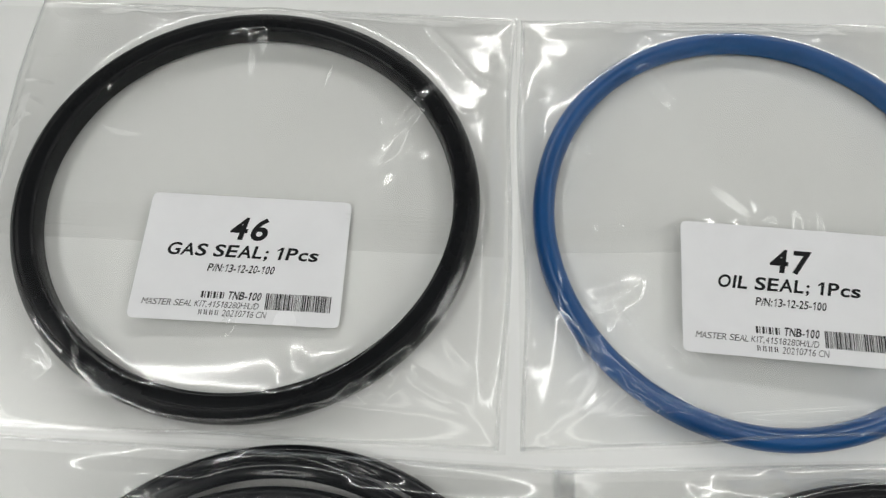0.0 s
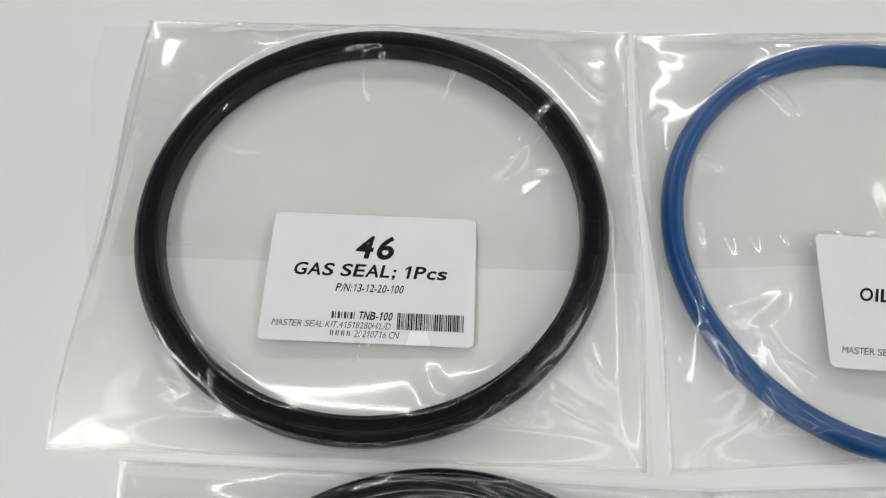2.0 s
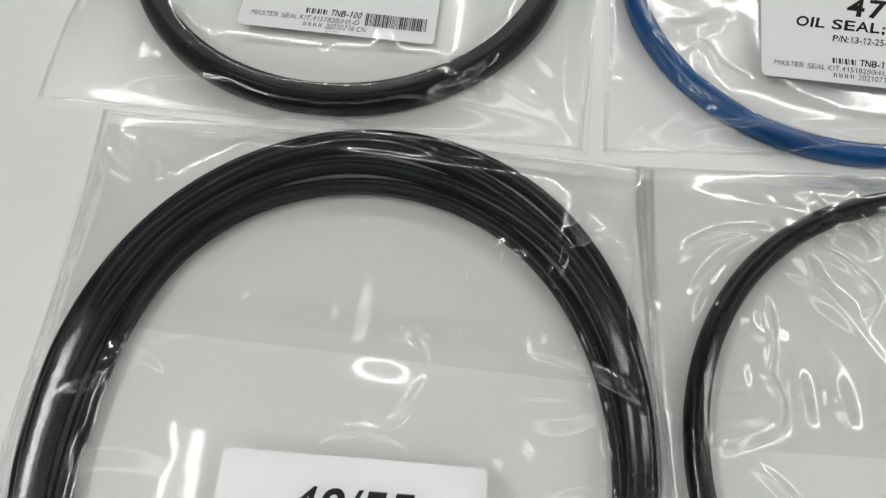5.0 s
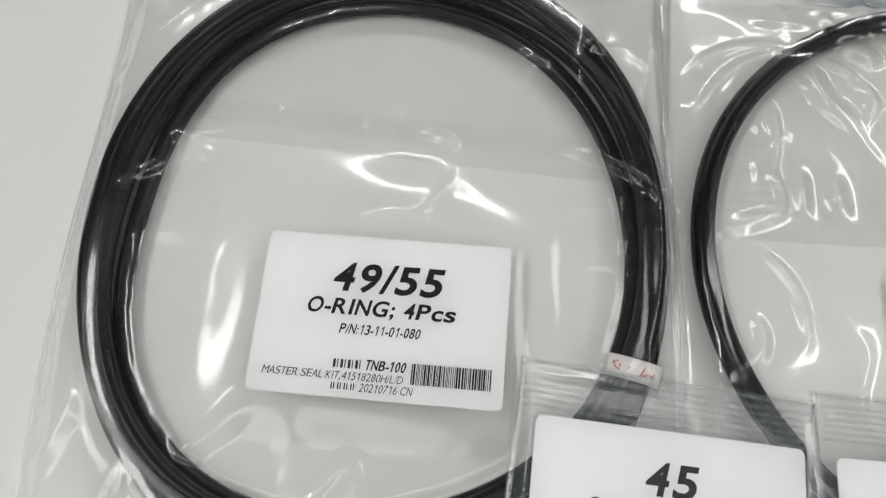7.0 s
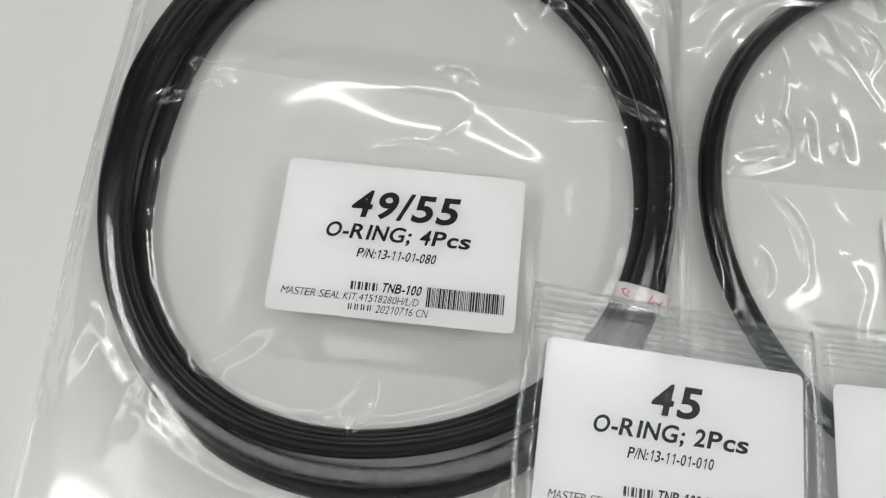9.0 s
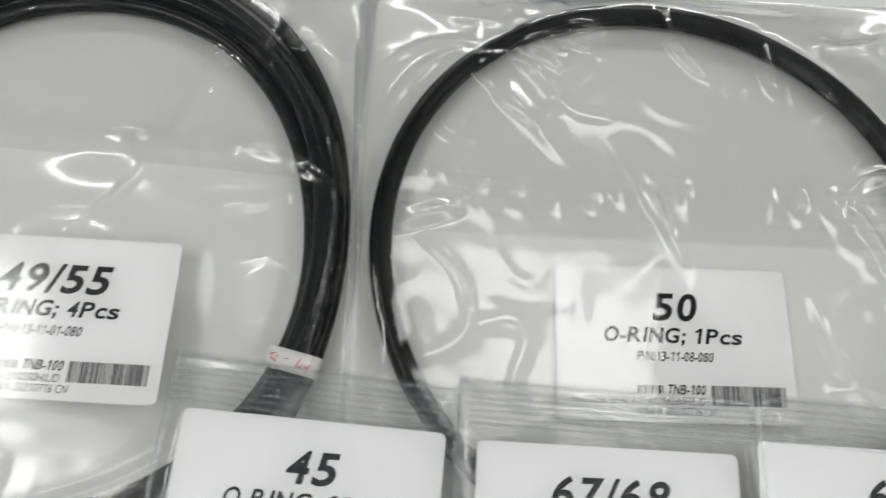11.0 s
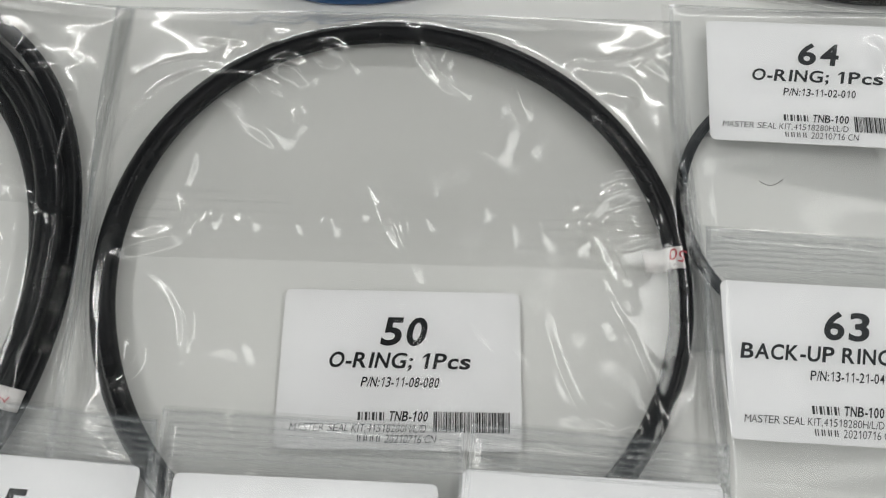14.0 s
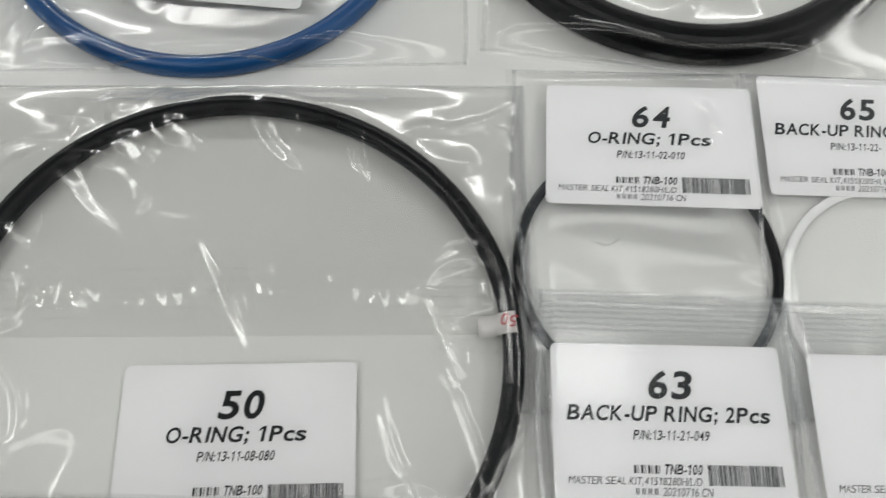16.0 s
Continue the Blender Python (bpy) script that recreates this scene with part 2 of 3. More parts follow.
for r, z in zip(radii, heights):
    ob = part("o_ring", cord("o_ring", r, z, RHO))
    ob.location = (BC[0] * MM, BC[1] * MM, BASE * MM)
    tagged(ob, "large black rubber o-ring coiled with three alike in one bag", "o-ring", "bundled o-rings")


# ---------------------------------------------------------------- labels
WIDE = dict(A=722, B=722, C=722, D=722, E=667, F=611, G=778, H=722, I=278, K=722, L=611, M=833, N=722, O=778, P=667, R=722, S=667, T=611, U=722, c=556, s=556)
THIN = dict(WIDE, A=667, B=667, K=667, L=556, c=500, s=500)
MARKS = {" ": 278, ";": 320, ":": 278, ",": 278, "-": 333, "/": 278}
BEARING = dict(A=5, V=5, T=22, L=55, c=35, s=30)
GLYPHS = {}


def glyph(ch, bold):
    """Vertices and faces of one flat letter at size 1."""
    if (ch, bold) not in GLYPHS:
        cu = bpy.data.curves.new("text", "FONT")
        cu.body, cu.size, cu.offset, cu.resolution_u = ch, 1.0, bold, 4
        ob = new("text", cu)
        bpy.context.view_layer.update()
        me = bpy.data.meshes.new_from_object(ob.evaluated_get(bpy.context.evaluated_depsgraph_get()))
        GLYPHS[ch, bold] = (np.array([v.co[:2] for v in me.vertices]), [tuple(f.vertices) for f in me.polygons])
        bpy.data.objects.remove(ob)
        bpy.data.curves.remove(cu)
        bpy.data.meshes.remove(me)
    return GLYPHS[ch, bold]


def text_mesh(body, cap, width, mat, bold, slant=0.19):
    """Flat sans-serif lettering with capitals 'cap' high and 'width' wide in all, starting at 0, 0; each letter is set to a broad grotesque's width."""
    ref = glyph("H", bold)[0][:, 1]
    base, tall = ref.min(), ref.max() - ref.min()
    verts, faces, pen = [], [], 0.0
    for ch in body:
        adv = MARKS.get(ch) or (WIDE if bold > 0.015 else THIN).get(ch, 556)
        if ch != " ":
            v, f = glyph(ch, bold)
            v = v.copy()
            x0, w = v[:, 0].min(), v[:, 0].max() - v[:, 0].min()
            y = (v[:, 1] - base) / tall
            side = BEARING.get(ch, 50)
            left, want = pen + side, adv - 2 * side
            if ch == "1":
                stem = 150 if bold > 0.015 else 95
                left, want = pen + 385 - stem, stem
            elif ch == "I" or ch in ";:,":
                want = {"I": 150 if bold > 0.015 else 95}.get(ch, w / tall * 716)
                left = pen + (adv - want) / 2
            elif ch in "-/":
                left, want = pen + (35 if ch == "-" else 0), adv - (60 if ch == "-" else 0)
            k = len(verts)
            verts += list(zip(left + (v[:, 0] - x0) / w * want, y))
            faces += [tuple(k + i for i in q) for q in f]
            if ch == "1":
                k = len(verts)
                verts += [(left + 5, 0.99), (left - 165, 0.79), (left - 165, 0.66), (left + 5, 0.80)]
                faces.append((k + 3, k + 2, k + 1, k))
        pen += adv
    v = np.array(verts)
    v[:, 0] = (v[:, 0] - v[:, 0].min()) / (v[:, 0].max() - v[:, 0].min()) * width
    v[:, 1] *= cap
    return mesh_of("lettering", np.column_stack([v[:, 0] + slant * v[:, 1], v[:, 1], np.zeros(len(v))]), faces, mat, False)


def bars_mesh(name, rects, mat):
    """Flat printed bars (x0, y0, x1, y1)."""
    verts, faces = [], []
    for x0, y0, x1, y1 in rects:
        k = len(verts)
        verts += [(x0, y0, 0), (x1, y0, 0), (x1, y1, 0), (x0, y1, 0)]
        faces.append((k, k + 1, k + 2, k + 3))
    return mesh_of(name, verts, faces, mat, False)


LW, LH = 60.0, 39.4


def label_sheet():
    bm = bmesh.new()
    r, pts = 1.7, []
    for cx, cy, a0 in ((LW - r, -r, 0), (r, -r, 90), (r, -LH + r, 180), (LW - r, -LH + r, 270)):
        for k in range(7):
            a = radians(a0 + 15 * k)
            pts.append((cx + r * math.cos(a), cy + r * math.sin(a)))
    lower = [bm.verts.new((x * MM, y * MM, -0.16 * MM)) for x, y in pts]
    upper = [bm.verts.new((x * MM, y * MM, 0)) for x, y in pts]
    bm.faces.new(upper)
    bm.faces.new(lower[::-1])
    for i in range(len(pts)):
        j = (i + 1) % len(pts)
        bm.faces.new((lower[i], lower[j], upper[j], upper[i]))
    me = bpy.data.meshes.new("label_sheet")
    bm.to_mesh(me)
    bm.free()
    me.materials.append(PAPER)
    return me


SHEET = label_sheet()
rng = random.Random(7)
code, x = [], 38.8
while x < 57.3:
    w = rng.choice((0.16, 0.16, 0.3, 0.42))
    code.append((x, -35.1, min(x + w, 57.7), -30.2))
    x += w + rng.choice((0.16, 0.18, 0.3))
BARCODE = bars_mesh("barcode", code, INK)
# the maker's words on the small lines are plain bars
MAKER = bars_mesh("maker_bar", [(0, 0.1, 0.62, 2.1), (0.95, 0.1, 1.2, 2.1)], FINE_INK)
MAKER_LOW = bars_mesh("maker_bar", [(0, 0.2, 0.3, 1.7), (0.6, 0.2, 0.85, 1.7)], FINE_INK)
MODEL = text_mesh("TNB-100", 2.4, 9.5, INK, 0.02)
KIT = text_mesh("MASTER SEAL KIT,41518280H/L/D", 1.8, 33.1, FINE_INK, -0.004)
DATE = text_mesh("20210716 CN", 1.9, 12.3, FINE_INK, -0.004)


def label(number, nwidth, name, name_w, pn, place, text):
    x, y, z, rx, ry, rz = place
    ob = empty("paper_label", 0, 0, 0)
    ob.matrix_basis = pose(x * MM, y * MM, z * MM, rx, ry, rz)
    tagged(ob, text, "label", "part labels")
    sheet = part("label_sheet", SHEET, ob)
    ink = 0.07
    def put(nm, me, u, v, lab=""):
        o = part(nm, me, ob, lab)
        o.location = (u * MM, v * MM, ink * MM)
        if nm == "barcode":
            tagged(o, kind="stuff")
    if number:
        put("number_print", text_mesh(number, 7.2, nwidth, INK, 0.026), 30.1 - nwidth / 2, -14.1, "bold black number")
    else:
        put("number_print", bars_mesh("number_bars", [(26, 0, 30, 6.2), (31.5, 0, 35.5, 6.2)], INK), 0, -14.3)
    put("name_print", text_mesh(name, 3.9, name_w - 1.2, INK, 0.022), 30.1 - name_w / 2, -19.8)
    if pn:
        put("part_number_print", text_mesh(pn, 2.4, 19.2 * len(pn) / 16, INK, 0.012), 20.2, -24.4)
    put("barcode", BARCODE, -0.4, 0)
    for k in range(4):
        put("maker_bar", MAKER, 19.9 + 1.75 * k, -32.6)
        put("maker_bar", MAKER_LOW, 20.0 + 1.55 * k, -37.7)
    put("model_print", MODEL, 27.3, -32.6)
    put("kit_print", KIT, 3.4, -35.2)
    put("date_print", DATE, 26.6, -37.7)
    return ob


PLACES = {
    '46': (0.0, 0.0, 2.96, -1.18, 1.64, 0.02),
    '47': (157.97, -2.35, 4.37, -0.41, -2.1, -3.06),
    '49': (27.21, -162.03, 7.76, -0.24, -0.54, 1.96),
    '45': (96.0, -199.08, 11.35, -0.89, 1.92, -0.39),
    '50': (180.85, -153.9, 1.23, 0.05, -0.52, 3.46),
    '64': (291.70000000000005, -63.85, 3.2, -2.41, -5.82, -1.04),
    '63': (291.27, -143.56, 6.15, -1.27, -2.05, 1.0),
    '65': (356.99, -56.31, 3.23, 1.45, -0.01, 1.56),
    '67': (163.25, -200.22, 8.47, 0.0, -1.75, 1.77),
    '66': (228.6, -194.6, 9.0, 0.0, 0.0, 1.0),
    'xx': (360.6, -143.2, 5.0, 0.0, 0.0, 1.5),
}
DOC = "white paper label with black print "
label("46", 11.2, "GAS SEAL; 1Pcs", 45.4, "P/N:13-12-20-100", PLACES["46"], DOC + "on the gas seal's bag")
label("47", 11.2, "OIL SEAL; 1Pcs", 40.5, "P/N:13-12-25-100", PLACES["47"], DOC + "lying on the blue seal's bag")
label("49/55", 26.5, "O-RING; 4Pcs", 37.0, "P/N:13-11-01-080", PLACES["49"], DOC + "over the coiled o-rings")
label("45", 11.2, "O-RING; 2Pcs", 36.5, "P/N:13-11-01-010", PLACES["45"], DOC + "in a small zip bag")
label("50", 11.2, "O-RING; 1Pcs", 36.5, "P/N:13-11-08-080", PLACES["50"], DOC + "half covered by glossy film")
label("64", 11.0, "O-RING; 1Pcs", 36.5, "P/N:13-11-02-010", PLACES["64"], DOC + "above a small thin o-ring")
label("63", 11.2, "BACK-UP RING; 2Pcs", 53.0, "P/N:13-11-21-049", PLACES["63"], DOC + "in a zip bag below another")
label("65", 11.0, "BACK-UP RING; 2Pcs", 53.0, "P/N:13-11-22-", PLACES["65"], DOC + "above a white back-up ring")
label("67/68", 26.5, "O-RING; 2Pcs", 36.5, "", PLACES["67"], DOC + "numbered 67/68")
label("66", 11.2, "O-RING; 1Pcs", 36.5, "", PLACES["66"], DOC + "numbered 66 in a zip bag")
label("", 0, "O-RING;", 23.0, "", PLACES["xx"], DOC + "with its number out of sight")


# ---------------------------------------------------------------- bags
def wave(x, y, seed, size, n=5):
    """A smooth field of about -1..1 with features 'size' millimetres across."""
    r = random.Random(seed)
    s = np.zeros_like(x)
    for _ in range(n):
        a, f, ph = r.uniform(0, 6.283), r.uniform(0.7, 1.5) * 2 * math.pi / size, r.uniform(0, 6.283)
        s = s + np.sin(f * (x * math.cos(a) + y * math.sin(a)) + ph)
    return s / n * 1.6


def crease(x, y, seed, size):
    """Sharp folds that wander and die out."""
    wx, wy = x + 6 * wave(x, y, seed + 1, 40), y + 6 * wave(x, y, seed + 2, 40)
    a = wave(wx, wy, seed + 3, size, 3)
    m = np.clip(wave(x, y, seed + 4, size * 1.3), 0, 1)
    return np.exp(-np.abs(a) * 5.0) * m


def tension_folds(x, y, ring, seed, count):
    """Narrow curved folds where the film is pulled over a ring: each crosses the ring and hooks off."""
    r = random.Random(seed)
    kind, cx, cy, r_in_, r_out_, h = ring[:6]
    z = np.zeros_like(x)
    for _ in range(count):
        th = r.uniform(0, 6.283)
        ro = float(np.interp(th, TH, r_out, period=2 * np.pi)) if kind == "bundle" else r_out_
        ri = float(np.interp(th, TH, r_in, period=2 * np.pi)) if kind == "bundle" else r_in_
        if r.random() < 0.5:
            r0, r1 = ro + r.uniform(-1, 3), ro + r.uniform(7, 22)
        else:
            r0, r1 = ri + r.uniform(0, 3), ri - r.uniform(7, 26)
        bend, swing = r.uniform(-0.09, 0.09), r.uniform(-0.16, 0.16)
        t = np.linspace(0, 1, 14)
        rr = r0 + (r1 - r0) * t
        tt = th + swing * t * t + bend * np.sin(3.0 * t)
        px, py = cx + rr * np.cos(tt), cy + rr * np.sin(tt)
        best, along = np.full_like(x, 1e9), np.zeros_like(x)
        for k in range(13):
            ax, ay, bx, by = px[k], py[k], px[k + 1] - px[k], py[k + 1] - py[k]
            q = np.clip(((x - ax) * bx + (y - ay) * by) / (bx * bx + by * by), 0, 1)
            d = np.hypot(x - ax - q * bx, y - ay - q * by)
            along = np.where(d < best, (k + q) / 13, along)
            best = np.minimum(best, d)
        w = r.uniform(1.0, 3.0)
        a = w * r.uniform(0.25, 0.7)
        z = np.maximum(z, a * np.clip(1 - best / (1.7 * w), 0, 1) * np.sin(np.pi * np.clip(along * 0.9 + 0.08, 0, 1)))
    return z


def line_folds(x, y, lines, seed):
    """Pinched folds that run from one place to another with a bend."""
    r = random.Random(seed)
    z = np.zeros_like(x)
    for x0, y0, x1, y1, bend in lines:
        n = 12
        t = np.linspace(0, 1, n)
        ln = math.hypot(x1 - x0, y1 - y0)
        nx, ny = -(y1 - y0) / ln, (x1 - x0) / ln
        off = bend * 4 * t * (1 - t)
        px, py = x0 + (x1 - x0) * t + nx * off, y0 + (y1 - y0) * t + ny * off
        best, along = np.full_like(x, 1e9), np.zeros_like(x)
        for k in range(n - 1):
            ax, ay, bx, by = px[k], py[k], px[k + 1] - px[k], py[k + 1] - py[k]
            q = np.clip(((x - ax) * bx + (y - ay) * by) / (bx * bx + by * by), 0, 1)
            d = np.hypot(x - ax - q * bx, y - ay - q * by)
            along = np.where(d < best, (k + q) / (n - 1), along)
            best = np.minimum(best, d)
        w = r.uniform(1.1, 1.8)
        z = np.maximum(z, w * r.uniform(0.5, 0.9) * np.clip(1 - best / (1.6 * w), 0, 1) * np.sin(np.pi * np.clip(along * 0.84 + 0.08, 0, 1)))
    return z


def smooth_step(a, b, v):
    t = np.clip((v - a) / (b - a), 0, 1)
    return t * t * (3 - 2 * t)


def ring_support(x, y, ring):
    """Height of the film that a ring holds up, and of the ring itself."""
    kind, cx, cy, r_in_, r_out_, h = ring[:6]
    dx, dy = x - cx, y - cy
    r, th = np.hypot(dx, dy), np.arctan2(dy, dx)
    if kind == "bundle":
        ri, ro = np.interp(th % (2 * np.pi), TH, r_in, period=2 * np.pi), np.interp(th % (2 * np.pi), TH, r_out, period=2 * np.pi)
        hh = np.interp(th % (2 * np.pi), TH, np.max(heights, axis=0), period=2 * np.pi) + RHO + BASE
    else:
        ri, ro, hh = r_in_, r_out_, h + BASE
    lip = 2.0 if kind == "bundle" else 2.2
    out, inn = np.maximum(0, r - ro + lip), np.maximum(0, ri + lip - r)
    reach_o, reach_i = 10.0 + 1.3 * hh + 4 * np.sin(5 * th + cx), 22.0 + 2.2 * hh + 6 * np.sin(4 * th + cy)
    tent = hh * np.exp(-(out / reach_o) ** 1.25) * np.exp(-(inn / reach_i) ** 1.15)
    if kind == "bundle":
        solid = np.zeros_like(r)
        for rc, zc in zip(radii, heights):
            rk, zk = np.interp(th % (2 * np.pi), TH, rc, period=2 * np.pi), np.interp(th % (2 * np.pi), TH, zc, period=2 * np.pi)
            d = np.abs(r - rk)
            solid = np.maximum(solid, np.where(d < RHO, BASE + zk + np.sqrt(np.maximum(0, RHO ** 2 - d ** 2)), 0))
        s = (r - (ri + ro) / 2) / ((ro - ri) / 2 + 1.5)
        tent = np.minimum(tent, np.where(np.abs(s) < 1, BASE + (hh - BASE) * (1 - 0.16 * s * s), tent))
    elif kind == "round":
        mid, rho = (ri + ro) / 2, (ro - ri) / 2
        d = np.abs(r - mid)
        solid = np.where(d < rho, hh - 0.2 * rho * (d / rho) ** 2, 0)
    else:
        e = np.minimum(r - ri, ro - r)
        solid = np.where(e > -0.3, hh * (0.55 + 0.45 * smooth_step(-0.3, 2.6, e)), 0)
    return tent, solid, out, inn, th


def film_mesh(name, corners, rings, labels, seed, mat, base=0.5, wrinkle=1.0, nu=150, nv=150, loft=1.0, zip_v=None, lines=()):
    """The upper film of a bag: it hangs over the ring, lies on the table at its edges, and is creased."""
    tl, tr, br, bl = (np.array(c, float) for c in corners)
    u, v = np.meshgrid(np.linspace(0, 1, nu), np.linspace(0, 1, nv))
    bow = 1.0 * np.sin(3.0 * v * np.pi + seed) * (1 - u) ** 6 - 1.0 * np.sin(2.6 * v * np.pi + 2 * seed) * u ** 6
    x = (1 - v) * ((1 - u) * tl[0] + u * tr[0]) + v * ((1 - u) * bl[0] + u * br[0]) + bow
    y = (1 - v) * ((1 - u) * tl[1] + u * tr[1]) + v * ((1 - u) * bl[1] + u * br[1])
    wid, hei = np.hypot(*(tr - tl)), np.hypot(*(bl - tl))
    edge = np.minimum(np.minimum(u, 1 - u) * wid, np.minimum(v, 1 - v) * hei)
    rim = smooth_step(0, 9, edge)
    z = (0.5 + 0.5 * wave(x, y, seed, 60)) * 1.3 * loft
    solid = np.zeros_like(z)
    radial = np.zeros_like(z)
    for ring in rings:
        tent, so, out, inn, th = ring_support(x, y, ring)
        z, solid = np.maximum(z, tent), np.maximum(solid, so)
        n = 11
        folds = np.exp(-np.abs(np.sin(n * th / 2 + 1.4 * np.sin(2 * th + seed) + seed)) * 6)
        radial = radial + 1.1 * folds * (np.exp(-(out / 16)) * (out > 0.5) + 0.8 * np.exp(-(inn / 12)) * (inn > 0.5)) * np.clip(wave(x, y, seed + 9, 50) + 0.35, 0, 1)
    folds = np.zeros_like(z)
    for k, ring in enumerate(rings):
        folds = folds + tension_folds(x, y, ring, seed + 300 + k, int(34 * wrinkle))
    calm = np.where(solid > 0, 0.04, 1.0)
    for _ in range(3):
        cp = np.pad(calm, 1, mode="edge")
        calm = 0.2 * (calm + cp[:-2, 1:-1] + cp[2:, 1:-1] + cp[1:-1, :-2] + cp[1:-1, 2:])
    folds, radial = np.maximum(folds * calm, line_folds(x, y, lines, seed)), radial * calm
    z = z * rim
    if zip_v:
        band = np.exp(-((v - (zip_v[0] + zip_v[1]) / 2) * hei / 5.0) ** 2)
        comb = np.sin(u * wid * 2 * np.pi / 17 + 1.5 * wave(x, y, seed + 33, 70))
        z = z + 1.15 * wrinkle * band * rim * calm * np.abs(comb) ** 3 * np.clip(wave(x, y, seed + 35, 30) + 0.6, 0, 1)
    side = np.minimum(u, 1 - u) * wid
    z = z + wrinkle * 0.35 * np.exp(-((side - 3.5) / 3.0) ** 2) * (0.6 + wave(x, y, seed + 90, 8)) * np.clip(wave(x, y, seed + 95, 45), 0, 1)
    z = z + wrinkle * rim * calm * (0.7 * crease(x, y, seed + 20, 46) + 0.35 * crease(x, y, seed + 40, 28) + 0.6 * radial + 0.03 * wave(x, y, seed + 60, 11))
    z = z + wrinkle * 0.2 * (1 - rim) * (1 + wave(x, y, seed + 70, 26))
    for lx, ly, lz, rx, ry, rz, inside in labels:
        c, s = math.cos(radians(rz)), math.sin(radians(rz))
        lu, lv = (x - lx) * c + (y - ly) * s, -(x - lx) * s + (y - ly) * c
        plane = lz - math.sin(radians(ry)) * lu + math.sin(radians(rx)) * lv - base
        d = np.maximum(np.maximum(-lu, lu - LW), np.maximum(lv, -LH - lv))
        if inside:
            k = 1 - smooth_step(0.5, 40 + 12 * wave(x, y, seed + 7, 60), np.where(d > 0, np.hypot(np.maximum(np.maximum(-lu, lu - LW), 0), np.maximum(np.maximum(lv, -LH - lv), 0)), 0))
            want = (plane + 0.45) * k * smooth_step(0, 4, edge)
            z = 0.5 * (z + want + np.sqrt((z - want) ** 2 + 4.0))
            z = np.maximum(z, np.where(d < 0.5, plane + 0.35, 0))
        else:
            k = 1 - smooth_step(0.6, 24, d)
            z = z * (1 - k) + np.minimum(z, np.maximum(plane - 0.45, 0.15)) * k
    for _ in range(3):
        z = np.maximum(z, np.where(solid > 0, solid - 0.1, 0))
        for _ in range(2):
            zp = np.pad(z, 1, mode="edge")
            z = 0.5 * z + 0.125 * (zp[:-2, 1:-1] + zp[2:, 1:-1] + zp[1:-1, :-2] + zp[1:-1, 2:])
    z = z + (0.18 + folds) * smooth_step(0, 4, edge)
    z = np.maximum(z, 0.12) + base
    return mesh_of(name, np.stack([x, y, z], -1).reshape(-1, 3), grid_faces(nu, nv), mat), (x, y, z)


def strip_mesh(name, path, width, height, mat):
    """A thin rounded rib along a path of (x, y, z) points."""
    p = np.array(path, float)
    d = np.gradient(p, axis=0)
    nrm = np.stack([-d[:, 1], d[:, 0]], -1) / np.maximum(np.hypot(d[:, 0], d[:, 1]), 1e-9)[:, None]
    rows = []
    for o, h in ((0.5, 0.0), (0.28, 0.85), (0.0, 1.0), (-0.28, 0.85), (-0.5, 0.0)):
        rows.append(np.column_stack([p[:, 0] + nrm[:, 0] * o * width, p[:, 1] + nrm[:, 1] * o * width, p[:, 2] + h * height]))
    return mesh_of(name, np.concatenate(rows), grid_faces(len(p), 5), mat)


def lerp2(corners, u, v):
    tl, tr, br, bl = (np.array(c, float) for c in corners)
    return (1 - v) * ((1 - u) * tl + u * tr) + v * ((1 - u) * bl + u * br)


